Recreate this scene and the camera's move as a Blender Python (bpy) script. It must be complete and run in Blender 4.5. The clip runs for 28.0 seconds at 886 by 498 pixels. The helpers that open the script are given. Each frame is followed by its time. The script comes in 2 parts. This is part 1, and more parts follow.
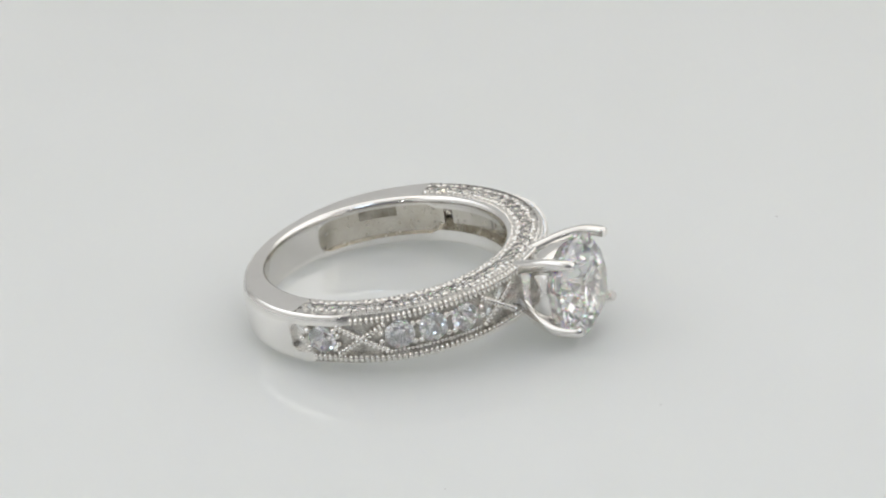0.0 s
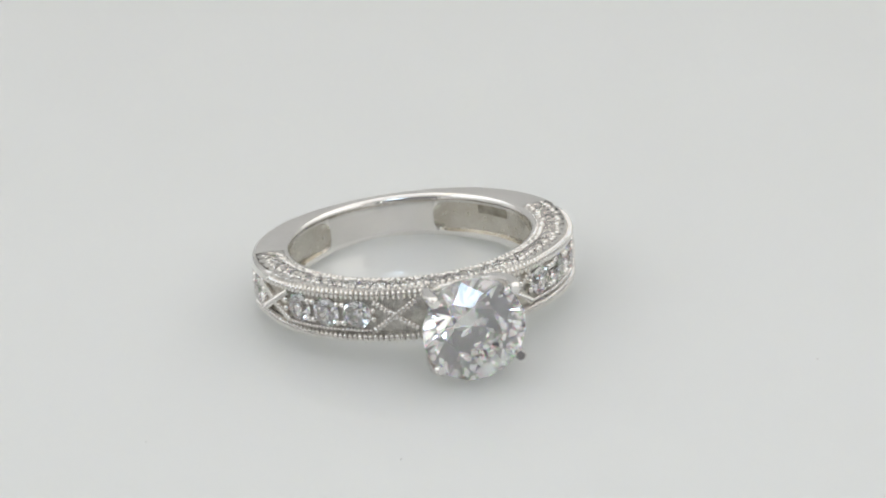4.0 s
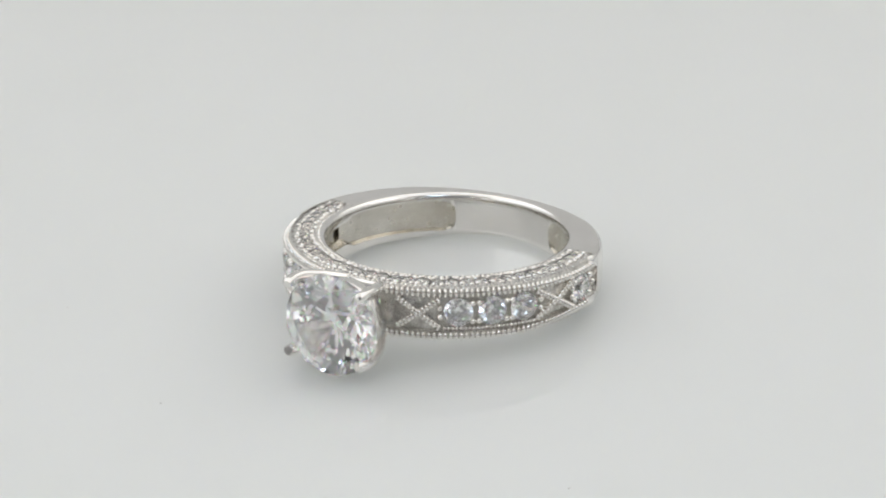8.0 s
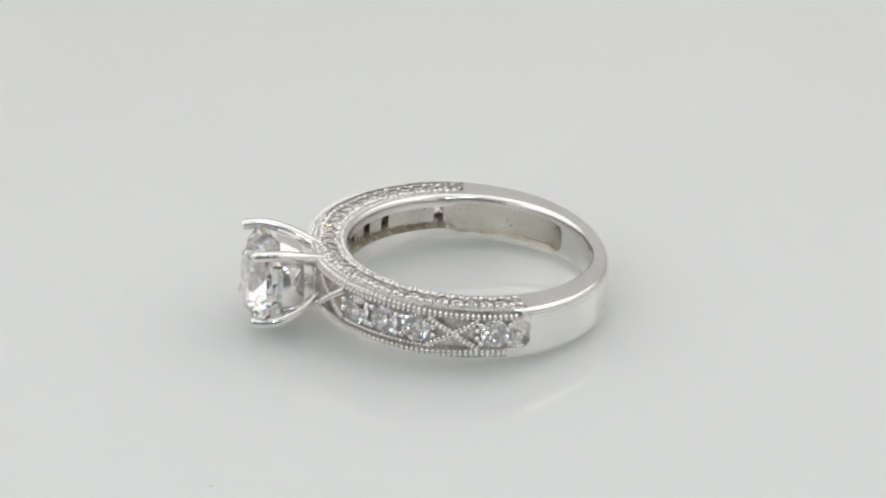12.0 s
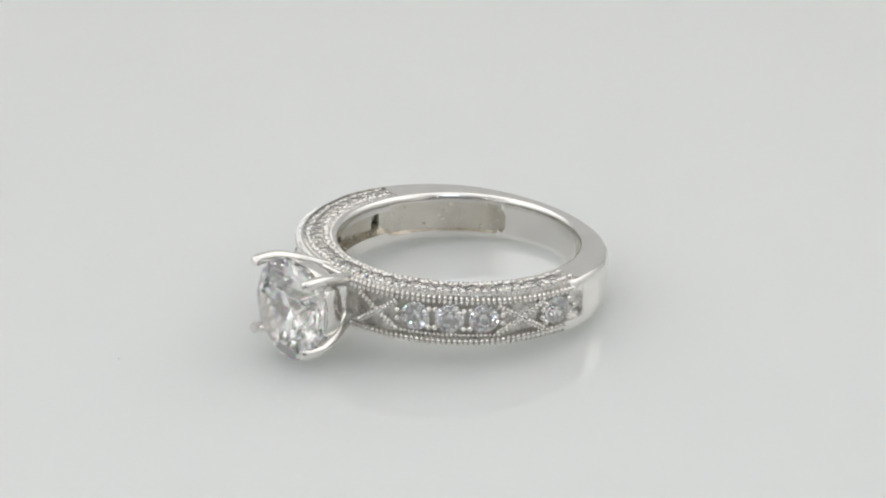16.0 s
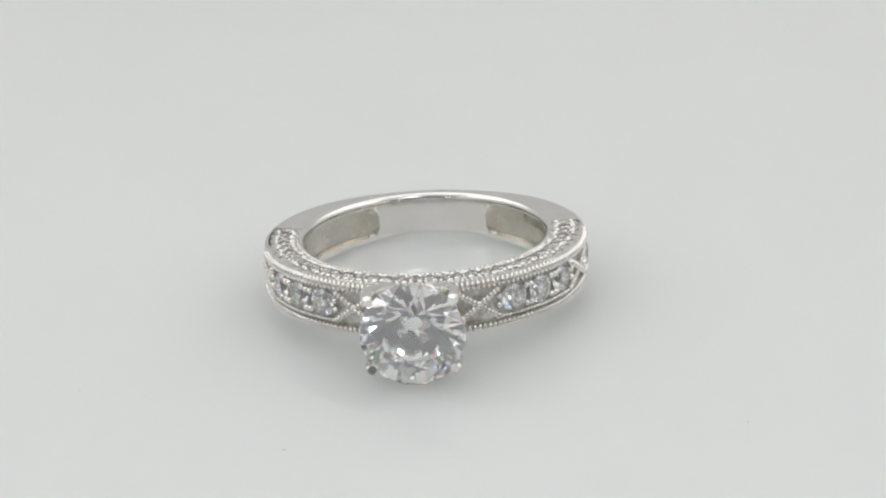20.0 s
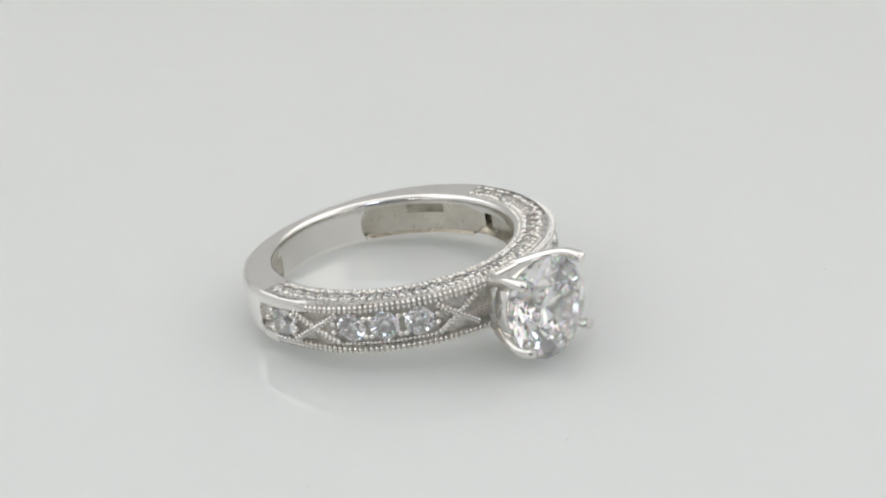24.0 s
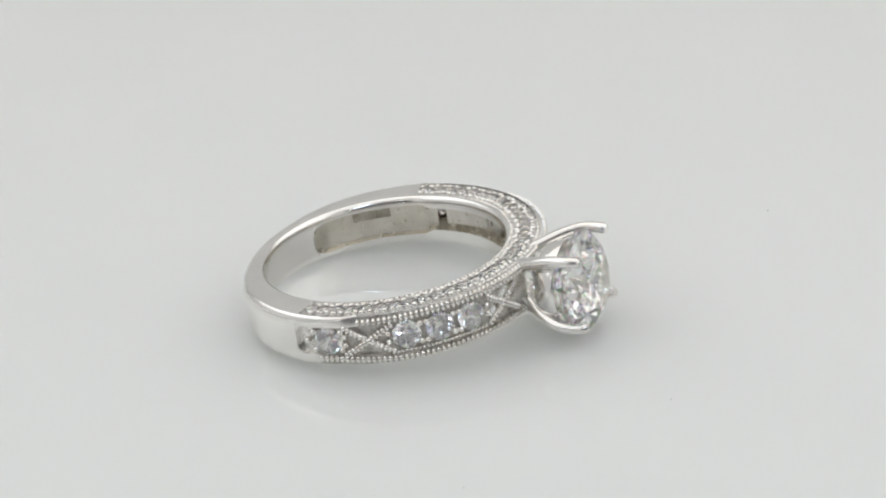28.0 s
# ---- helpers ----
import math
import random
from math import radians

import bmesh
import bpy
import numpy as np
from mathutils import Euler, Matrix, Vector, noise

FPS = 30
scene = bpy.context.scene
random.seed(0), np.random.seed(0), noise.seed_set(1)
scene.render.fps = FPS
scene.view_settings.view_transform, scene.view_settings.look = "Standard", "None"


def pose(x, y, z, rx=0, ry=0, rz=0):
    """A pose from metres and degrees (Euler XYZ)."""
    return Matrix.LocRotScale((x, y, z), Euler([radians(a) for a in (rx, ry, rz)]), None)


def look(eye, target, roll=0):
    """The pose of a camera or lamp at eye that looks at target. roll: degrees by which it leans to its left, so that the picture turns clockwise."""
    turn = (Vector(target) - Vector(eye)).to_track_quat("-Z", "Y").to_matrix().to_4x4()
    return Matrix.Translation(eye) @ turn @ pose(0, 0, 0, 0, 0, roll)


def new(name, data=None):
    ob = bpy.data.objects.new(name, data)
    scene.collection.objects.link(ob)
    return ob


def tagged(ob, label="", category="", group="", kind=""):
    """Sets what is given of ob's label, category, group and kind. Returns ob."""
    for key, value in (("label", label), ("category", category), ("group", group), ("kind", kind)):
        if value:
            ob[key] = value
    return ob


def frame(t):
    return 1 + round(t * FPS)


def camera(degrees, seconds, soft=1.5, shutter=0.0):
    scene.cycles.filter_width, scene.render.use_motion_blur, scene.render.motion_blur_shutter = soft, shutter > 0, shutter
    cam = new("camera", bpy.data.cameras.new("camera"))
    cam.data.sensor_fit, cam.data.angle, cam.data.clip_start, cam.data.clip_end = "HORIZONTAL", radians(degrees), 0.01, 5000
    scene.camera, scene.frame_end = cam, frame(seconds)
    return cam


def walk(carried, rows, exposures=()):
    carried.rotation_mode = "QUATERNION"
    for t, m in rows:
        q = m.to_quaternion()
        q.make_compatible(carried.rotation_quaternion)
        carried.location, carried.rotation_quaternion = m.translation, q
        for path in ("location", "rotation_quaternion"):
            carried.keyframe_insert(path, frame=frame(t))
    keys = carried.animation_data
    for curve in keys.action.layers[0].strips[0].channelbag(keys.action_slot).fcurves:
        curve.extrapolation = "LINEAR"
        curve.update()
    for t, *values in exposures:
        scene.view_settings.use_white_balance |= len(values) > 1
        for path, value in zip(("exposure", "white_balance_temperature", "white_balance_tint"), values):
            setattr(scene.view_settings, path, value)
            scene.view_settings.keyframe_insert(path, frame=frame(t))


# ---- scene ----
MM = 0.001
SECONDS = 28.0

# camera on a stand, looking down at the ring on a slow turntable
cam = camera(17.0, SECONDS, soft=2.15)
EYE = (-0.00004, -0.18498, 0.09234)
PITCH, YAW, ROLL = radians(25.41), radians(0.35), -2.96
AIM = (EYE[0] + math.sin(YAW) * math.cos(PITCH), EYE[1] + math.cos(YAW) * math.cos(PITCH), EYE[2] - math.sin(PITCH))
walk(cam, [(0.0, look(EYE, AIM, ROLL)), (SECONDS, look(EYE, AIM, ROLL))])
scene.view_settings.exposure = -0.115
scene.cycles.max_bounces, scene.cycles.transmission_bounces, scene.cycles.glossy_bounces = 32, 32, 12

# turn of the table, in degrees: one way, back, and round again
TURNS = [(0.0, 63.3), (1.5, 45.6), (3.0, 28.0), (4.4, 10.8), (5.8, -6.4), (8.0, -33.3), (9.5, -51.3), (11.0, -69.2),
         (12.4, -85.7), (12.75, -89.9), (12.85, -90.6), (12.95, -89.9), (13.3, -85.4), (15.0, -64.9), (17.0, -40.7),
         (18.5, -22.6), (20.0, -4.5), (21.5, 13.5), (22.7, 28.1), (24.0, 43.9), (25.5, 60.8), (26.5, 73.0),
         (26.9, 77.9), (26.98, 78.4), (27.06, 77.9), (27.5, 72.6), (28.0, 65.9)]


# ---- world and light ----
world = bpy.data.worlds.new("studio")
scene.world = world
world.use_nodes = True
world.node_tree.nodes["Background"].inputs[0].default_value = (0.18, 0.18, 0.185, 1)
world.node_tree.nodes["Background"].inputs[1].default_value = 1.0


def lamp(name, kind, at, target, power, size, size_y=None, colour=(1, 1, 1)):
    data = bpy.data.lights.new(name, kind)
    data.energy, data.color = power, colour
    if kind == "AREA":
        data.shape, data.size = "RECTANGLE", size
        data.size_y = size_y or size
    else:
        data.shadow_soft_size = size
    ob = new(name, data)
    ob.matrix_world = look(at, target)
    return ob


lamp("softbox_top", "AREA", (0, 0.06, 0.405), (0, 0.03, 0), 0.56, 0.52, 0.48, (1.0, 0.995, 0.975))
lamp("softbox_left", "AREA", (-0.29, 0.02, 0.19), (0, 0, 0.06), 0.46, 0.46, 0.34, (0.94, 0.975, 1.0))
lamp("softbox_right", "AREA", (0.29, 0.02, 0.19), (0, 0, 0.06), 0.45, 0.46, 0.34, (1.0, 0.965, 0.92))
# unseen blue panel, added so that the stones flash blue
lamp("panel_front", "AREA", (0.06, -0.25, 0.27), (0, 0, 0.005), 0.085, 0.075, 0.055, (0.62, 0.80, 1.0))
lamp("small_bulb_left", "POINT", (-0.105, -0.21, 0.15), (0, 0, 0), 0.06, 0.006, None, (1.0, 0.985, 0.96))
lamp("small_bulb_right", "POINT", (0.105, -0.21, 0.15), (0, 0, 0), 0.06, 0.006, None, (1.0, 0.985, 0.96))
# unseen amber lamp, added only for warm sparkle in the stones
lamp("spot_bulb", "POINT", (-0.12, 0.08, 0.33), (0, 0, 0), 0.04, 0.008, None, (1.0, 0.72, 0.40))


# ---- materials ----
def material(name):
    m = bpy.data.materials.new(name)
    m.use_nodes = True
    nt = m.node_tree
    return m, nt, nt.nodes["Principled BSDF"], nt.nodes["Material Output"]


def grain(nt, scale, detail=4.0, rough=0.55):
    tc = nt.nodes.new("ShaderNodeTexCoord")
    n = nt.nodes.new("ShaderNodeTexNoise")
    n.inputs["Scale"].default_value, n.inputs["Detail"].default_value, n.inputs["Roughness"].default_value = scale, detail, rough
    nt.links.new(tc.outputs["Object"], n.inputs["Vector"])
    return n


def ramp(nt, source, a, b, low=0.35, high=0.65):
    r = nt.nodes.new("ShaderNodeMapRange")
    r.inputs["From Min"].default_value, r.inputs["From Max"].default_value = low, high
    r.inputs["To Min"].default_value, r.inputs["To Max"].default_value = a, b
    nt.links.new(source, r.inputs["Value"])
    return r.outputs["Result"]


def tint(nt, source, a, b, low=0.35, high=0.65):
    r = nt.nodes.new("ShaderNodeValToRGB")
    r.color_ramp.elements[0].position, r.color_ramp.elements[1].position = low, high
    r.color_ramp.elements[0].color, r.color_ramp.elements[1].color = (*a, 1), (*b, 1)
    nt.links.new(source, r.inputs["Fac"])
    return r.outputs["Color"]


def relief(nt, source, bsdf, strength, distance):
    b = nt.nodes.new("ShaderNodeBump")
    b.inputs["Strength"].default_value, b.inputs["Distance"].default_value = strength, distance
    nt.links.new(source, b.inputs["Height"])
    nt.links.new(b.outputs["Normal"], bsdf.inputs["Normal"])


def silver(name, a, b, rough_a, rough_b, scale, bump, low=0.35, high=0.65):
    m, nt, p, _ = material(name)
    big, fine = grain(nt, scale), grain(nt, scale * 9, 3)
    nt.links.new(tint(nt, big.outputs["Fac"], a, b, low, high), p.inputs["Base Color"])
    nt.links.new(ramp(nt, fine.outputs["Fac"], rough_a, rough_b), p.inputs["Roughness"])
    p.inputs["Metallic"].default_value = 1.0
    relief(nt, fine.outputs["Fac"], p, bump, 0.00002)
    return m


SILVER = silver("polished_silver", (0.82, 0.80, 0.775), (0.885, 0.867, 0.845), 0.09, 0.18, 260, 0.05)
BEAD = silver("beaded_silver", (0.875, 0.85, 0.815), (0.935, 0.91, 0.88), 0.06, 0.13, 700, 0.1)
RECESS = silver("tarnished_silver", (0.50, 0.465, 0.395), (0.73, 0.70, 0.645), 0.15, 0.28, 260, 0.08, 0.30, 0.66)
STAMP = silver("stamped_silver", (0.26, 0.24, 0.19), (0.48, 0.45, 0.39), 0.3, 0.45, 900, 0.5)
# rough casting, its colour darkened to put shade between ribs and beads
SHADED_CAST = silver("shaded_cast_silver", (0.42, 0.40, 0.365), (0.74, 0.72, 0.68), 0.22, 0.42, 1500, 0.8)
FROSTED = silver("frosted_silver", (0.66, 0.64, 0.61), (0.88, 0.865, 0.84), 0.16, 0.34, 1300, 0.7)


def gem(name, clear, middle, spread, share):
    """Clear stone: mostly one refraction, with a share that is split into the primary colours."""
    m = bpy.data.materials.new(name)
    m.use_nodes = True
    nt = m.node_tree
    nt.nodes.remove(nt.nodes["Principled BSDF"])
    last = None
    lobes = [((1 - share,) * 3, middle)] + [(tuple(share if j == k else 0.0 for j in range(3)), middle + (k - 1) * spread) for k in range(3)]
    for colour, ior in (lobes if share else lobes[:1]):
        g = nt.nodes.new("ShaderNodeBsdfGlass")
        g.inputs["Color"].default_value = tuple(c * clear for c in colour) + (1,)
        g.inputs["IOR"].default_value, g.inputs["Roughness"].default_value = ior, 0.0
        if last is None:
            last = g.outputs[0]
        else:
            add = nt.nodes.new("ShaderNodeAddShader")
            nt.links.new(last, add.inputs[0])
            nt.links.new(g.outputs[0], add.inputs[1])
            last = add.outputs[0]
    nt.links.new(last, nt.nodes["Material Output"].inputs["Surface"])
    return m


STONE = gem("clear_zirconia", 0.995, 2.16, 0.05, 0.014)
SMALL_STONE = gem("small_zirconia", 0.99, 2.16, 0.035, 0.006)


def acrylic():
    m, nt, p, _ = material("white_acrylic")
    big = grain(nt, 14)
    nt.links.new(tint(nt, big.outputs["Fac"], (0.788, 0.802, 0.793), (0.808, 0.822, 0.813), 0.3, 0.7), p.inputs["Base Color"])
    fine = grain(nt, 900, 2)
    nt.links.new(ramp(nt, fine.outputs["Fac"], 0.02, 0.045), p.inputs["Roughness"])
    p.inputs["IOR"].default_value = 1.72
    # light wanders a few millimetres inside the milky sheet
    p.inputs["Subsurface Weight"].default_value = 1.0
    p.inputs["Subsurface Radius"].default_value = (1.0, 1.0, 0.95)
    p.inputs["Subsurface Scale"].default_value = 0.014
    return m


ACRYLIC = acrylic()


def cloth(name, a, b):
    m, nt, p, _ = material(name)
    n = grain(nt, 60)
    nt.links.new(tint(nt, n.outputs["Fac"], a, b), p.inputs["Base Color"])
    p.inputs["Roughness"].default_value = 0.9
    fine = grain(nt, 2500, 2)
    relief(nt, fine.outputs["Fac"], p, 0.2, 0.0002)
    return m


TENT = cloth("white_tent_fabric", (0.86, 0.86, 0.855), (0.90, 0.90, 0.895))
BACKDROP = cloth("light_grey_backdrop_fabric", (0.65, 0.65, 0.645), (0.70, 0.70, 0.695))
LINT = cloth("grey_lint", (0.5, 0.5, 0.49), (0.62, 0.61, 0.6))


# ---- mesh helpers ----
def link_mesh(name, bm, mat, parent=None, label="", smooth=None):
    me = bpy.data.meshes.new(name)
    bm.to_mesh(me)
    bm.free()
    me.materials.append(mat)
    if smooth is not None:
        me.polygons.foreach_set("use_smooth", [True] * len(me.polygons))
        me.set_sharp_from_angle(angle=radians(smooth))
    ob = new(name, me)
    if parent:
        ob.parent = parent
    if label:
        tagged(ob, label)
    return ob


def part(name, bm, mat, parent, label="", smooth=None):
    return link_mesh(name, bm, mat, parent, label, smooth)


def shared(name, me, parent, m):
    ob = new(name, me)
    ob.parent = parent
    ob.matrix_basis = m
    return ob


def box(bm, x0, x1, y0, y1, z0, z1):
    v = [bm.verts.new((x, y, z)) for x in (x0, x1) for y in (y0, y1) for z in (z0, z1)]
    for f in ((0, 1, 3, 2), (4, 6, 7, 5), (0, 4, 5, 1), (2, 3, 7, 6), (0, 2, 6, 4), (1, 5, 7, 3)):
        bm.faces.new([v[i] for i in f])


def lathe(bm, profile, steps):
    rings = [[bm.verts.new((r * math.cos(math.tau * k / steps), r * math.sin(math.tau * k / steps), z)) for k in range(steps)] for r, z in profile]
    for a, b in zip(rings, rings[1:]):
        for k in range(steps):
            bm.faces.new((a[k], a[(k + 1) % steps], b[(k + 1) % steps], b[k]))
    return rings


def blob(bm, m, u=8, v=5):
    """A small bead: a rounded grain, in the pose and proportions of m."""
    top, bottom = bm.verts.new(m @ Vector((0, 0, 1))), bm.verts.new(m @ Vector((0, 0, -1)))
    rows = []
    for j in range(1, v):
        a = math.pi * j / v
        rows.append([bm.verts.new(m @ Vector((math.sin(a) * math.cos(math.tau * k / u), math.sin(a) * math.sin(math.tau * k / u), math.cos(a)))) for k in range(u)])
    for k in range(u):
        n = (k + 1) % u
        bm.faces.new((top, rows[0][k], rows[0][n]))
        for a, b in zip(rows, rows[1:]):
            bm.faces.new((a[k], b[k], b[n], a[n]))
        bm.faces.new((rows[-1][k], bottom, rows[-1][n]))


def brilliant(name, mat, crown=0.32, depth=0.86, table=0.56, girdle=0.05):
    """A round brilliant of radius 1: its table looks to +z, its girdle lies at z = 0."""
    bm = bmesh.new()

    def ring(r, z, n, shift):
        return [bm.verts.new((r * math.cos(math.tau * (k + shift) / n), r * math.sin(math.tau * (k + shift) / n), z)) for k in range(n)]

    mid = 0.78
    t = ring(table, crown + girdle, 8, 0)
    s = ring(mid, girdle + crown * (1 - mid * math.cos(math.pi / 8)) / (1 - table), 8, 0.5)
    g, h = ring(1, girdle, 16, 0), ring(1, -girdle, 16, 0)
    low = 0.24
    p = ring(low, -girdle - depth * (1 - low * math.cos(math.pi / 8)), 8, 0.5)
    c = bm.verts.new((0, 0, -girdle - depth))
    bm.faces.new(t)
    for k in range(8):
        n, b = (k + 1) % 8, (k - 1) % 8
        bm.faces.new((t[k], s[k], t[n]))
        bm.faces.new((t[k], s[b], g[2 * k], s[k]))
        bm.faces.new((s[k], g[2 * k], g[2 * k + 1]))
        bm.faces.new((s[k], g[2 * k + 1], g[(2 * k + 2) % 16]))
        bm.faces.new((c, p[k], h[2 * k], p[b]))
        bm.faces.new((p[k], h[2 * k + 1], h[2 * k]))
        bm.faces.new((p[k], h[(2 * k + 2) % 16], h[2 * k + 1]))
    for k in range(16):
        n = (k + 1) % 16
        bm.faces.new((g[k], h[k], h[n], g[n]))
    bmesh.ops.recalc_face_normals(bm, faces=bm.faces[:])
    me = bpy.data.meshes.new(name)
    bm.to_mesh(me)
    bm.free()
    me.materials.append(mat)
    return me


# ---- the place: a white photo tent round a tabletop ----
def slab(name, x0, x1, y0, y1, z0, z1, mat):
    bm = bmesh.new()
    box(bm, x0, x1, y0, y1, z0, z1)
    return tagged(link_mesh(name, bm, mat), kind="structure")


BASE = -0.018
slab("floor", -0.5, 0.5, -0.6, 0.5, BASE - 0.02, BASE, TENT)
slab("wall_north", -0.304, 0.304, 0.30, 0.304, BASE, 0.42, BACKDROP)
slab("wall_west", -0.304, -0.30, -0.30, 0.30, BASE, 0.42, TENT)
slab("wall_east", 0.30, 0.304, -0.30, 0.30, BASE, 0.42, TENT)
slab("ceiling", -0.304, 0.304, -0.304, 0.304, 0.42, 0.424, TENT)
# the front, with the opening through which the camera looks
front = bmesh.new()
box(front, -0.304, -0.20, -0.304, -0.30, BASE, 0.42)
box(front, 0.20, 0.304, -0.304, -0.30, BASE, 0.42)
box(front, -0.20, 0.20, -0.304, -0.30, 0.30, 0.42)
tagged(link_mesh("wall_south", front, TENT), kind="structure")


# ---- turntable ----
def build_turntable():
    table = tagged(new("turntable"), "round glossy white acrylic turntable slowly turning", "turntable")
    bm = bmesh.new()
    rings = lathe(bm, [(0.118, -0.014), (0.1195, -0.0135), (0.12, -0.013), (0.12, -0.001), (0.1195, -0.0004), (0.118, 0.0)], 160)
    bm.faces.new(rings[-1])
    bm.faces.new(list(reversed(rings[0])))
    part("platter", bm, ACRYLIC, table, smooth=40)
    bm = bmesh.new()
    rings = lathe(bm, [(0.03, BASE), (0.03, -0.0145), (0.028, -0.0135)], 48)
    bm.faces.new(rings[-1])
    bm.faces.new(list(reversed(rings[0])))
    part("hub", bm, ACRYLIC, table, smooth=40)
    return table


# ---- ring ----
YC = -2.5      # middle of the finger hole; the large stone lies towards -y
HALF = 1.75    # half of the band's width
SLOT = 0.98    # half of the set channel's height
FRONT = 99.8   # degrees from the large stone to the end of the channel
CROSSES = [(22.0, 7.0), (73.0, 8.2)]
STONES = [35.9, 47.9, 59.8, 87.6]


def between(table, a):
    a = abs(a)
    for (x0, y0), (x1, y1) in zip(table, table[1:]):
        if a <= x1:
            f = (a - x0) / (x1 - x0)
            f = f * f * (3 - 2 * f) * 0.35 + f * 0.65
            return y0 + (y1 - y0) * f
    return table[-1][1]


OUTER = [(0, 11.15), (30, 11.25), (60, 11.29), (88, 11.25), (99, 11.2), (108, 11.1), (117, 10.92), (132, 10.55), (146, 10.1), (161, 9.74), (172, 9.62), (180, 9.6)]
DEPTH = [(0, 2.02), (60, 2.0), (85, 1.86), (112, 1.76), (135, 1.68), (160, 1.42), (180, 1.3)]
RIB_TOP = [(0, 0.72), (45, 0.7), (70, 0.5), (100, 0.42)]
RIB_LOW = [(0, 0.68), (50, 0.66), (75, 0.55), (100, 0.45)]
SLOT_LOW = [(0, 1.3), (58, 1.3), (84, 0.98), (180, 0.98)]
INNER = [(0, 8.5), (30, 8.45), (180, 8.5)]


def ro(a):
    return between(OUTER, a)


def ri(a):
    return between(INNER, a)


def spot(a, r, z):
    """A point of the ring in metres: degrees from the large stone, radius and height in millimetres."""
    q = radians(a)
    return Vector((r * math.sin(q) * MM, (YC - r * math.cos(q)) * MM, z * MM))


def outward(a, r, z, size):
    """A pose at that point whose z axis looks away from the finger hole."""
    q = radians(a)
    # the surface leans where the radius grows
    lean = math.atan2(ro(a + 2) - ro(a - 2), radians(4) * ro(a))
    n = Vector((math.sin(q - lean), -math.cos(q - lean), 0))
    up = Vector((0, 0, 1))
    m = Matrix((up.cross(n), up, n)).transposed().to_4x4()
    return Matrix.Translation(spot(a, r, z)) @ m @ Matrix.Scale(size * MM, 4)


def near_stone(a, places, half):
    return any(abs(abs(a) - p) < half for p in places)


RIB_END = {False: 79.0, True: 96.5}   # where the upper ribs give way to a smooth rail
PIERCED = 2.2   # half the width of the window behind each stone
WELL = 4.9   # half the width, in degrees, of the well under a stone of the channel


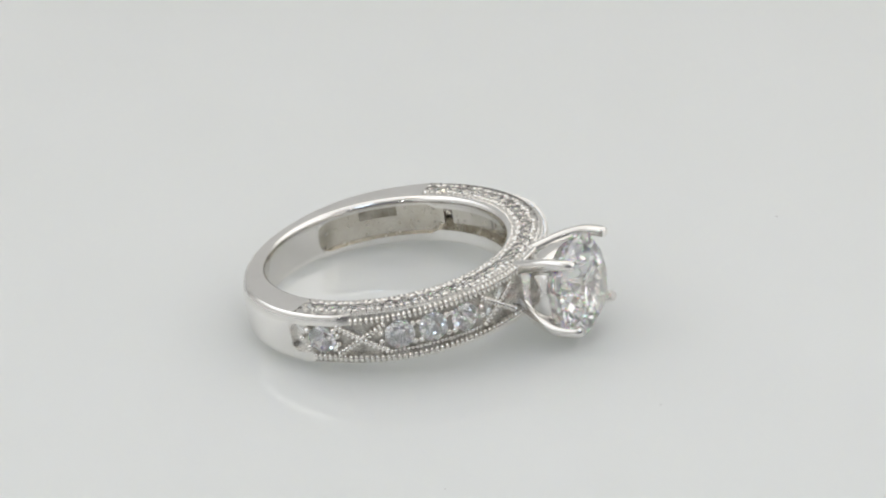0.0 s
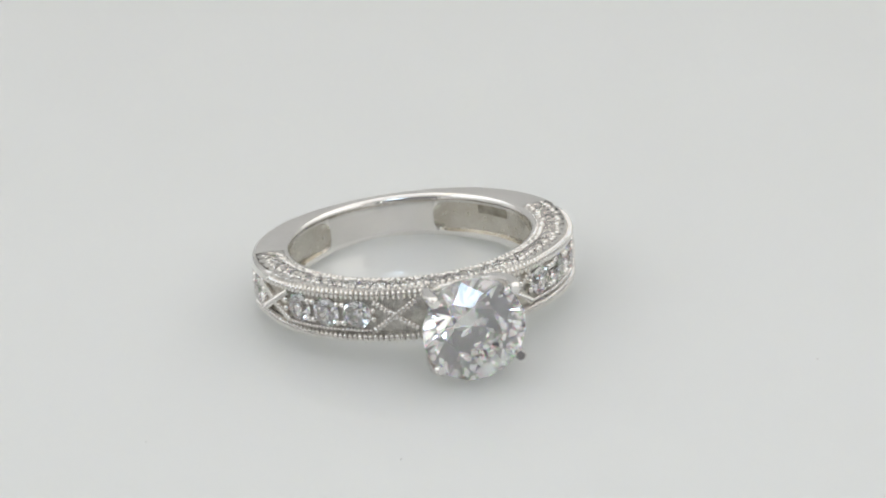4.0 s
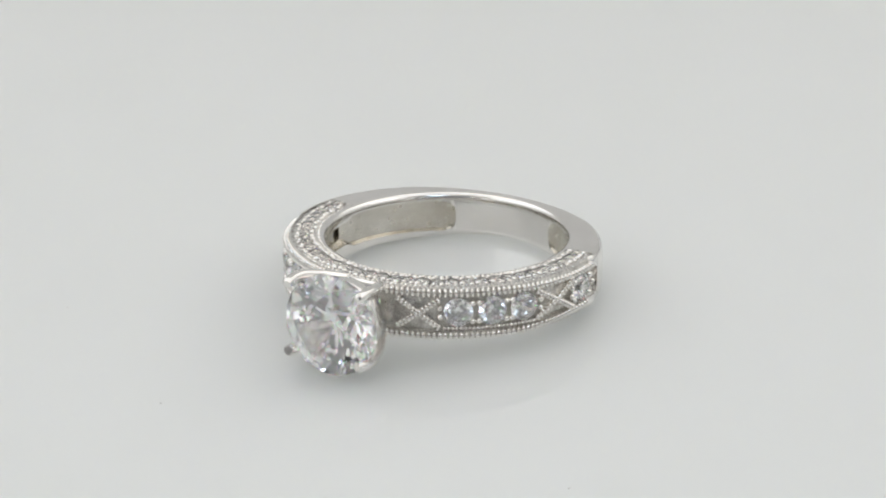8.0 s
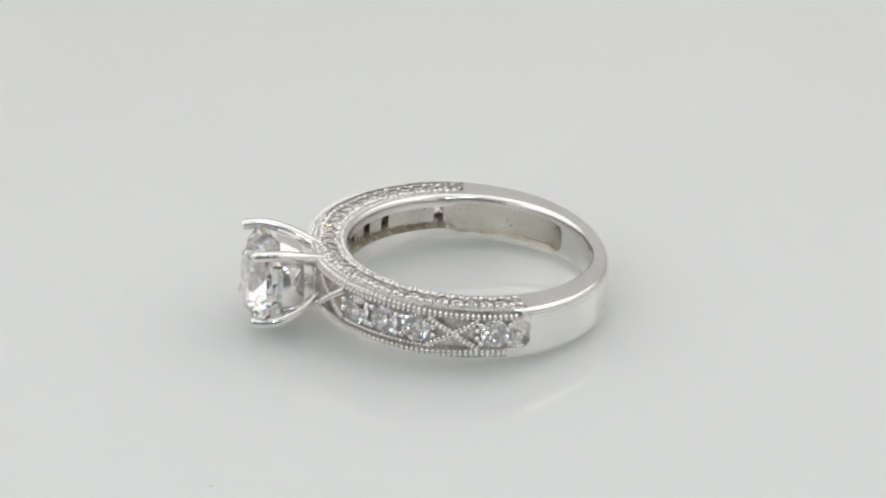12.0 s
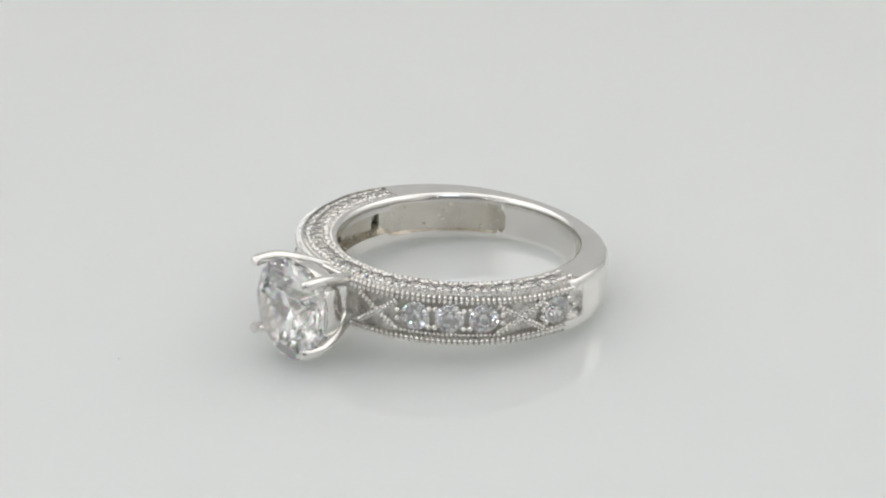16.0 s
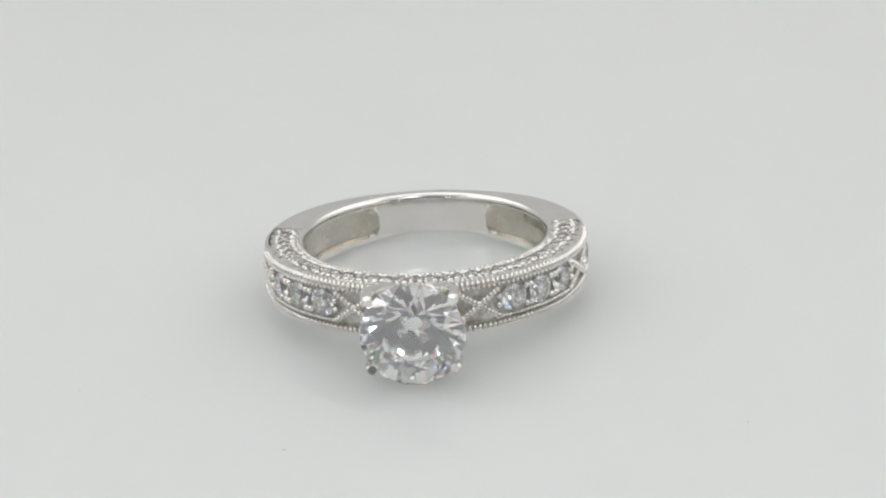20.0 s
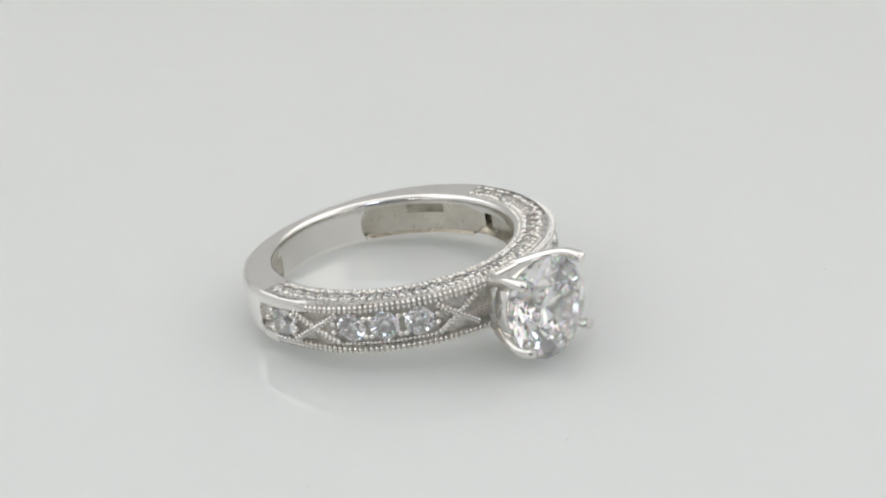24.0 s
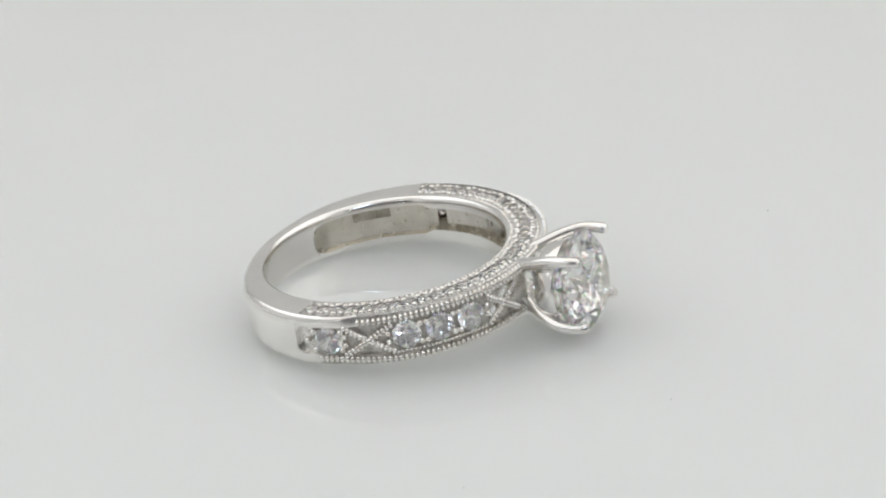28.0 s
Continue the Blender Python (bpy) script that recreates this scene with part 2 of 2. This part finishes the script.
def build_band(parent):
    def section(a):
        f = abs(a)
        o, i = ro(a), ri(a)
        d = 0.0
        if 8.5 < f < FRONT:
            d = 1.15 if near_stone(a, STONES, WELL) else 0.36
            if f > STONES[-1] + WELL:
                d = 0.42
        g = 0.6 if f < FRONT - 1.2 else 0.0
        e, hi, mix = 0.0, 0.95, 0.0
        if 20 < f < 153:
            k = math.sqrt(max(0.0, 1 - max(0.0, (f - 145) / 8) ** 2))
            mix = min(1.0, max(0.0, (f - 91.5) / 4.5))
            e = (0.6 + (0.32 - 0.6) * mix) * min(1.0, (153 - f) / 9)
            hi = 0.85 + (0.3 + 0.85 * k - 0.85) * mix
        w = 0.4
        low, slot = between(DEPTH, a), between(SLOT_LOW, a)
        # the ribbed rims stand on a lower bed that ends where the rails run smooth
        bt = 0.23 * min(1.0, max(0.0, (RIB_END[a > 0] - f) / 3)) if f > 8.5 else 0.0
        bl = 0.23 * min(1.0, max(0.0, (94 - f) / 3)) if f > 8.5 else 0.0
        c = min(1.0, max(0.0, (f - FRONT + 12) / 22))   # the shank's edges are rounder
        h, deep = min(0.6, hi * 0.6), e
        # the channel ends in rounded corners
        x = min(1.0, max(0.0, (f - FRONT + 3.2) / 3.2))
        cut = 0.62 * (1 - math.sqrt(1 - x * x)) if f < FRONT else 0.0
        top, slot = SLOT - cut, slot - cut
        mid = min(0.6, top - 0.1)
        if near_stone(a, STONES, PIERCED) and 20 < f < 91:
            deep, h = 1.2, min(h, 0.32)
        return [(o - bl - 0.03 - 0.05 * c, -low + 0.22 + 0.08 * c), (o - bl, -slot - 0.04), (o - d - 0.001, -slot), (o - d - 0.001, -mid), (o - d - 0.001, mid), (o - d - 0.001, top),
                (o - bt, top + 0.04), (o - bt - 0.03 - 0.05 * c, HALF - 0.22 - 0.08 * c),
                (o - bt - 0.09 - 0.09 * c, HALF - 0.07 - 0.04 * c), (o - bt - 0.2 - 0.14 * c, HALF), (o - w + 0.1 - 0.1 * c, HALF - 0.02), (o - w - 0.1 * c, HALF - g), (i + w + 0.1, HALF - g), (i + w, HALF - 0.02),
                (i + 0.27, HALF - 0.03), (i + 0.09, HALF - 0.13), (i, HALF - 0.38), (i, hi), (i + e, hi - 0.1), (i + deep, h), (i + deep, -h), (i + e, -max(h + 0.03, hi - 0.3 + 0.18 * mix)), (i, -hi),
                (i, -low + 0.22), (i + 0.06, -low + 0.08), (i + 0.18, -low), (o - bl - 0.2 - 0.14 * c, -low), (o - bl - 0.09 - 0.09 * c, -low + 0.07 + 0.04 * c)]

    steps = set(range(-180, 180, 2))
    for s in (8.5, 20, FRONT, FRONT - 1.2, 93, 153, 152, 150.5, *(p + WELL for p in STONES), *(p - WELL for p in STONES), *(p + PIERCED for p in STONES), *(p - PIERCED for p in STONES),
              *(FRONT - 0.4 * k for k in range(1, 9))):
        for sign in (-1, 1):
            steps |= {sign * (s - 0.06), sign * (s + 0.06)}
    bm = bmesh.new()
    order = sorted(steps)
    loops = [[bm.verts.new(spot(a, r, z)) for r, z in section(a)] for a in order]
    n = len(loops[0])
    for (qa, a), (qb, b) in zip(zip(order, loops), list(zip(order, loops))[1:] + [(180, loops[0])]):
        f = abs(qa + qb) / 2
        through_hole = near_stone(f, STONES, PIERCED - 0.05)
        if through_hole:
            bm.faces.new((a[4], b[4], b[19], a[19])).material_index = 2
            bm.faces.new((a[3], a[20], b[20], b[3])).material_index = 2
        elif any(abs(abs(f - p) - PIERCED) < 0.05 for p in STONES):
            inner = b if near_stone(abs(qb), STONES, PIERCED) else a
            bm.faces.new((inner[3], inner[4], inner[19], inner[20])).material_index = 2
        for k in range(n):
            if through_hole and k in (3, 19):
                continue
            face = bm.faces.new((a[k], a[(k + 1) % n], b[(k + 1) % n], b[k]))
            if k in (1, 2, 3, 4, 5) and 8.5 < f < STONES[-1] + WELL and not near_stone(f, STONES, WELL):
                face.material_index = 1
            elif k in (1, 2, 3, 4, 5) and STONES[-1] + WELL < f < FRONT:
                face.material_index = 3
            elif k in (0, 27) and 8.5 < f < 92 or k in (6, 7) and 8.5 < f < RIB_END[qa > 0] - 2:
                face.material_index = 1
            elif k in range(17, 22) and 20 < f < 153:
                face.material_index = 2
    bmesh.ops.recalc_face_normals(bm, faces=bm.faces[:])
    ob = part("band", bm, SILVER, parent, "polished silver band with a plain flat-backed shank", smooth=44)
    # channel floors and recesses keep rough cast skin; floors and rib beds carry painted shade
    ob.data.materials.append(SHADED_CAST)
    ob.data.materials.append(RECESS)
    ob.data.materials.append(FROSTED)
    return ob


def build_rims(parent):
    """The ribbed milgrain edges above and below each channel."""
    for side in (-1, 1):
        for z in (-1, 1):
            bm = bmesh.new()
            a = 9.0
            while a < (92.5 if z < 0 else RIB_END[side > 0] - 1.5):
                r = ro(a)
                start = SLOT + 0.05 if z > 0 else between(SLOT_LOW, a) + 0.03
                tall = between(RIB_TOP if z > 0 else RIB_LOW, a) / 2
                m = outward(side * a, r - 0.1, z * (start + tall), 1.0)
                blob(bm, m @ Matrix.Diagonal((0.148, tall + 0.03, 0.26, 1)), 8, 5)
                a += math.degrees(0.365 / r)
            part("milgrain_rim", bm, BEAD, parent, smooth=60)


def bead_mesh(name):
    bm = bmesh.new()
    blob(bm, Matrix.Identity(4), 10, 7)
    me = bpy.data.meshes.new(name)
    bm.to_mesh(me)
    bm.free()
    me.materials.append(BEAD)
    me.polygons.foreach_set("use_smooth", [True] * len(me.polygons))
    return me


def seat_mesh(name, x, y, hole, cup, mat):
    """A plate with a bright-cut conical cup in which a stone sits."""
    bm = bmesh.new()
    rows = []
    for r, z in ((None, 0.0), (hole, 0.0), (hole * 0.97, -0.06), (hole * cup, -0.06 - hole * (1 - cup))):
        row = []
        for k in range(24):
            q = math.tau * (k + 0.5) / 24
            c, d = math.cos(q), math.sin(q)
            if r is None:
                f = min(x / max(abs(c), 1e-6), y / max(abs(d), 1e-6))
            else:
                f = r
            row.append(bm.verts.new((c * f, d * f, z)))
        rows.append(row)
    for j, (a, b) in enumerate(zip(rows, rows[1:])):
        for k in range(24):
            bm.faces.new((a[k], a[(k + 1) % 24], b[(k + 1) % 24], b[k])).material_index = min(j, 1)
    bmesh.ops.recalc_face_normals(bm, faces=bm.faces[:])
    me = bpy.data.meshes.new(name)
    bm.to_mesh(me)
    bm.free()
    me.materials.append(mat)
    me.materials.append(BEAD)
    return me


def beads_along(bm, a0, z0, a1, z1, side, size, gap, lift, wide=1.0):
    long = math.hypot(radians(a1 - a0) * ro((a0 + a1) / 2), z1 - z0)
    count = max(2, round(long / gap) + 1)
    for k in range(count):
        f = k / (count - 1)
        a = a0 + (a1 - a0) * f
        turn = Matrix.Rotation(math.atan2(z1 - z0, side * radians(a1 - a0) * ro(a)), 4, "Z")
        blob(bm, outward(side * a, ro(a) + lift, z0 + (z1 - z0) * f, size) @ turn @ Matrix.Diagonal((1.1 - 0.2 * wide, wide, 1, 1) if wide > 1 else (1, 1, 1, 1)), 8, 6)


def ridge(bm, a0, z0, a1, z1, side, wide, lift):
    """A low bar under a row of beads."""
    pts = []
    for k in range(6):
        f = k / 5
        a, z = a0 + (a1 - a0) * f, z0 + (z1 - z0) * f
        m = outward(side * a, ro(a) + lift, z, 1.0)
        across = Vector((-(z1 - z0), radians(a1 - a0) * ro(a) * 1.0, 0)).normalized() * wide
        across.x *= side
        pts.append([bm.verts.new(m @ Vector((across.x * s, across.y * s, d))) for s, d in ((-1, -0.45), (-1, 0), (1, 0), (1, -0.45))])
    for p, q in zip(pts, pts[1:]):
        for j in range(3):
            bm.faces.new((p[j], p[j + 1], q[j + 1], q[j]))
    bm.faces.new(pts[0])
    bm.faces.new(list(reversed(pts[-1])))


def build_crosses(parent):
    for side in (-1, 1):
        for mid, wide in CROSSES:
            sag = -0.06 if mid < 50 else -0.03
            bm = bmesh.new()
            for s in (-1, 1):
                ridge(bm, mid - wide, -0.95 * s + sag, mid + wide, 0.95 * s + sag, side, 0.15, -0.14)
            bmesh.ops.recalc_face_normals(bm, faces=bm.faces[:])
            for s in (-1, 1):
                beads_along(bm, mid - wide, -0.95 * s + sag, mid + wide, 0.95 * s + sag, side, 0.175, 0.3, 0.0, 1.5)
            part("beaded_cross", bm, BEAD, parent, "crossed beaded silver bars", smooth=60)
        bm = bmesh.new()
        beads_along(bm, 31.0, -1.13, 65.0, -1.13, side, 0.14, 0.29, -0.14)
        tagged(part("bead_line", bm, BEAD, parent, "fine beaded line beside the stones", smooth=60), kind="stuff")


def build_side_stones(parent, cut):
    grain_mesh = bead_mesh("setting_bead")
    seat = seat_mesh("stone_seat", 1.14, 1.28, 0.97, 0.5, SHADED_CAST)
    for side in (-1, 1):
        for a in STONES:
            r = ro(a)
            stone = shared("side_stone", cut, parent, outward(side * a, r - 0.22, -0.03, 1.0))
            shared("stone_seat", seat, parent, outward(side * a, r - 0.35, 0, 1.0))
            if a > 80:
                tagged(stone, "small clear round stone by the end of the channel")
        rng, bm = random.Random(7), bmesh.new()
        for _ in range(16):
            q = rng.uniform(93.2, FRONT - 0.8)
            blob(bm, outward(side * q, ro(q) - 0.41, rng.uniform(-0.75, 0.75) * (1.0 if q < 97 else 0.7), rng.uniform(0.06, 0.12)), 7, 5)
        tagged(part("cast_grain", bm, BEAD, parent, "fine cast grains at the channel's end", smooth=60), kind="stuff")
        for a, z in ((29.6, 0.3), (41.9, 0.64), (53.9, 0.64), (66.2, 0.3), (81.3, 0.3), (82.6, 0.64), (92.6, 0.64), (95.4, 0.0)):
            for s in ((-1, 1) if z else (1,)):
                for shift in ((-1.1, 1.1) if 38 < a < 58 else (0,)):
                    shared("setting_bead", grain_mesh, parent, outward(side * (a + shift), ro(a) - 0.17, s * z, 0.245 if z else 0.23) @ Matrix.Diagonal((1, 1, 1.3, 1)))


def build_gallery(parent, cut):
    """Small stones and grains along the band's upper edge."""
    seat, bead = seat_mesh("pave_seat", 0.585, 0.96, 0.565, 0.05, FROSTED), bead_mesh("pave_bead")
    rng = random.Random(4)
    step = (FRONT - 1.2) / 17.5
    for k in range(-17, 18):
        a = k * step
        mid = (ro(a) + ri(a)) / 2
        turned = Matrix.Rotation(radians(a), 4, "Z")
        shared("pave_stone", cut, parent, Matrix.Translation(spot(a, mid, HALF - 0.1)) @ turned @ pose(0, 0, 0, rng.uniform(-5, 5), rng.uniform(-5, 5), rng.uniform(0, 45)) @ Matrix.Scale(0.6 * MM, 4))
        shared("pave_seat", seat, parent, Matrix.Translation(spot(a, mid, HALF - 0.055)) @ turned @ Matrix.Diagonal((1.0 * MM * radians(step) * mid / 1.17, MM, MM, 1)))
        # pairs of beads hold the stones at both lips
        for side in (-1, 1):
            for shift in (0.27, 0.73):
                q = a + (shift + rng.uniform(-0.06, 0.06)) * step
                if abs(q) > FRONT - 2.2:
                    continue
                r = mid + side * (0.53 + rng.uniform(-0.12, 0.12))
                shared("pave_bead", bead, parent, Matrix.Translation(spot(q, r, HALF - 0.05)) @ Matrix.Scale(rng.uniform(0.13, 0.22) * MM, 4))
    # finer grains along both lips
    for side in (-1, 1):
        for lip in (-1, 1):
            bm = bmesh.new()
            a = 0.6
            while a < (FRONT - 6 if lip < 0 else 30):
                mid = (ro(a) + ri(a)) / 2
                size = rng.uniform(0.1, 0.15) * min(1.0, (FRONT - 2 - a) / 30)
                blob(bm, Matrix.Translation(spot(side * a, mid + lip * 0.93, HALF - 0.065)) @ Matrix.Scale(max(0.05, size) * MM, 4), 7, 5)
                a += math.degrees(rng.uniform(0.3, 0.4) / (mid + lip * 0.9))
            tagged(part("lip_beading", bm, BEAD, parent, "fine beading along a lip", smooth=60), kind="stuff")


def tube(bm, line, radii, steps=12):
    """A round bar along a line of points, with rounded ends."""
    pts = [Vector(p) for p in line]
    loops = []
    for k, (p, r) in enumerate(zip(pts, radii)):
        way = (pts[min(k + 1, len(pts) - 1)] - pts[max(k - 1, 0)]).normalized()
        side = way.cross(Vector((0, 0, 1))).normalized()
        up = side.cross(way)
        loops.append([bm.verts.new(p + (side * math.cos(math.tau * j / steps) + up * math.sin(math.tau * j / steps)) * r) for j in range(steps)])
    for a, b in zip(loops, loops[1:]):
        for j in range(steps):
            bm.faces.new((a[j], a[(j + 1) % steps], b[(j + 1) % steps], b[j]))
    bm.faces.new(list(reversed(loops[0])))
    bm.faces.new(loops[-1])


def smooth_line(keys, n):
    """Points along a smooth line through the given ones."""
    pts = [Vector(k) for k in keys]
    pts = [2 * pts[0] - pts[1]] + pts + [2 * pts[-1] - pts[-2]]
    out = []
    for i in range(1, len(pts) - 2):
        p0, p1, p2, p3 = pts[i - 1:i + 3]
        for k in range(n):
            t = k / n
            out.append(0.5 * ((2 * p1) + (p2 - p0) * t + (2 * p0 - 5 * p1 + 4 * p2 - p3) * t * t + (3 * p1 - p0 - 3 * p2 + p3) * t ** 3))
    out.append(pts[-2])
    return out


GIRDLE = -17.0  # where the large stone's girdle lies
RADIUS = 3.54
DROP = -0.42   # the head sits a little off the band's middle


def build_head(parent, cut):
    # stem between the band and the claws
    bm = bmesh.new()
    keys = [(-12.4, 1.35, 1.55), (-13.1, 1.4, 1.56), (-13.4, 1.25, 1.42), (-13.5, 0.95, 1.1)]
    loops = []
    for y, x, z in keys:
        loop = []
        for j in range(20):
            q = math.tau * j / 20
            cx, cz = math.cos(q), math.sin(q)
            k = 1 / max(abs(cx), abs(cz)) ** 0.55
            loop.append(bm.verts.new((cx * x * k * MM, y * MM, cz * z * k * MM)))
        loops.append(loop)
    for a, b in zip(loops, loops[1:]):
        for j in range(20):
            bm.faces.new((a[j], a[(j + 1) % 20], b[(j + 1) % 20], b[j]))
    bm.faces.new(loops[0])
    bm.faces.new(list(reversed(loops[-1])))
    bmesh.ops.recalc_face_normals(bm, faces=bm.faces[:])
    head = part("head", bm, SILVER, parent, "four-claw silver head", smooth=45)
    # rail that ties the claws together
    bm = bmesh.new()
    prof = [(2.4, -14.42), (2.68, -14.75), (2.86, -15.3), (2.93, -15.85), (2.88, -15.98), (2.75, -15.96), (2.4, -15.2), (2.0, -14.55), (2.1, -14.4)]
    rings = [[bm.verts.new((r * math.cos(math.tau * k / 48) * MM, y * MM, (r * math.sin(math.tau * k / 48) + DROP) * MM)) for k in range(48)] for r, y in prof]
    for a, b in zip(rings, rings[1:] + rings[:1]):
        for k in range(48):
            bm.faces.new((a[k], a[(k + 1) % 48], b[(k + 1) % 48], b[k]))
    bmesh.ops.recalc_face_normals(bm, faces=bm.faces[:])
    part("basket_rail", bm, SILVER, head, smooth=45)
    # four claws
    for sx in (-1, 1):
        for sz in (-1, 1):
            line = smooth_line([(1.2, -12.9, 1.2), (1.8, -13.9, 1.65), (2.4, -15.0, 2.1), (2.78, -16.25, 2.42), (2.86, -17.15, 2.47), (2.82, -17.75, 2.43), (2.72, -18.1, 2.34)], 4)
            line = [Vector((p.x * sx, p.y, p.z * sz - 0.12 * min(1.0, max(0.0, (-13 - p.y) / 2)))) * MM for p in line]
            n = len(line)
            radii = []
            for k in range(n):
                f = k / (n - 1)
                r = 0.52 - 0.13 * min(1.0, f / 0.6)
                if f > 0.88:
                    r *= math.sqrt(max(0.55, 1 - ((f - 0.88) / 0.12) ** 2))
                radii.append(r * MM)
            bm = bmesh.new()
            tube(bm, line, radii)
            bmesh.ops.recalc_face_normals(bm, faces=bm.faces[:])
            part("claw", bm, SILVER, head, smooth=60)
    # the large stone looks to -y
    m = Matrix(((1, 0, 0), (0, 0, -1), (0, 1, 0))).to_4x4()
    stone = shared("centre_stone", cut, head, Matrix.Translation((0, GIRDLE * MM, DROP * MM)) @ m @ Matrix.Rotation(radians(11), 4, "Z") @ Matrix.Scale(RADIUS * MM, 4))
    tagged(stone, "large clear round brilliant-cut stone")


def build_hallmark(parent):
    """Unreadable stamp inside the shank."""
    bm = bmesh.new()
    for k in range(5):
        a = 112 + 3.6 * k
        for a0, a1 in ((a, a + 3.5),):
            v = [bm.verts.new(spot(q, ri(q) + 0.29, z)) for q, z in ((a0, 0.3), (a1, 0.3), (a1, 0.95), (a0, 0.95))]
            w = [bm.verts.new(spot(q, ri(q) + 0.35, z)) for q, z in ((a0, 0.3), (a1, 0.3), (a1, 0.95), (a0, 0.95))]
            bm.faces.new(v)
            bm.faces.new(list(reversed(w)))
            for i in range(4):
                bm.faces.new((v[i], w[i], w[(i + 1) % 4], v[(i + 1) % 4]))
    bmesh.ops.recalc_face_normals(bm, faces=bm.faces[:])
    part("hallmark", bm, STAMP, parent, "dull stamped bars")


def build_ring():
    ring = new("ring")
    ring.empty_display_size = 0.005
    tagged(ring, "silver engagement ring with clear stones lying on white acrylic", "ring")
    build_band(ring)
    build_rims(ring)
    build_crosses(ring)
    small = brilliant("small_brilliant", SMALL_STONE)
    build_side_stones(ring, small)
    build_gallery(ring, small)
    build_head(ring, brilliant("large_brilliant", STONE, 0.29, 0.83))
    build_hallmark(ring)
    return ring


def build_speck(size, seed):
    rng = random.Random(seed)
    bm = bmesh.new()
    blob(bm, Matrix.Diagonal((size * MM, size * 0.6 * MM, size * 0.3 * MM, 1)), 6, 4)
    for v in bm.verts:
        v.co *= rng.uniform(0.75, 1.2)
    ob = link_mesh("dust_speck", bm, LINT, smooth=60)
    return tagged(ob, "tiny grey speck of dust on the acrylic", "dust speck", "dust on the turntable")


turntable = build_turntable()
ring = build_ring()
# seat of the ring on the table: it leans on the shank's back edge and on the large stone
LEAN = pose(0, 0, 0, 0, -0.53, 0) @ pose(0, 0, 0, -6.2, 0, 0)
MIDDLE = Vector((-0.00033, 0.00540, 0.00243))
# the platter runs a little out of true
PLATTER = pose(0, 0, 0, -0.2, -0.2, 0)
normal = PLATTER.to_3x3() @ Vector((0, 0, 1))
low = min(normal.dot(LEAN @ part_ob.matrix_basis @ v.co) for part_ob in ring.children_recursive for v in part_ob.data.vertices)
SEAT = Matrix.Translation(MIDDLE) @ LEAN
PLATTER = Matrix.Translation((0, 0, (normal.dot(MIDDLE) + low) / normal.z)) @ PLATTER

SPECKS = [(-0.0082, -0.0204, 0.11, 5), (0.0213, -0.0180, 0.12, 6), (-0.0228, -0.0118, 0.09, 8)]
specks = [build_speck(s, k) for _, _, s, k in SPECKS]


def motions():
    turn = [(t, pose(0, 0, 0, 0, 0, a)) for t, a in TURNS]
    walk(turntable, [(t, m @ PLATTER) for t, m in turn])
    walk(ring, [(t, m @ SEAT) for t, m in turn])
    for ob, (x, y, s, k) in zip(specks, SPECKS):
        walk(ob, [(t, m @ PLATTER @ pose(x, y, s * 0.28 * MM, 0, 0, 40 * k)) for t, m in turn])


motions()
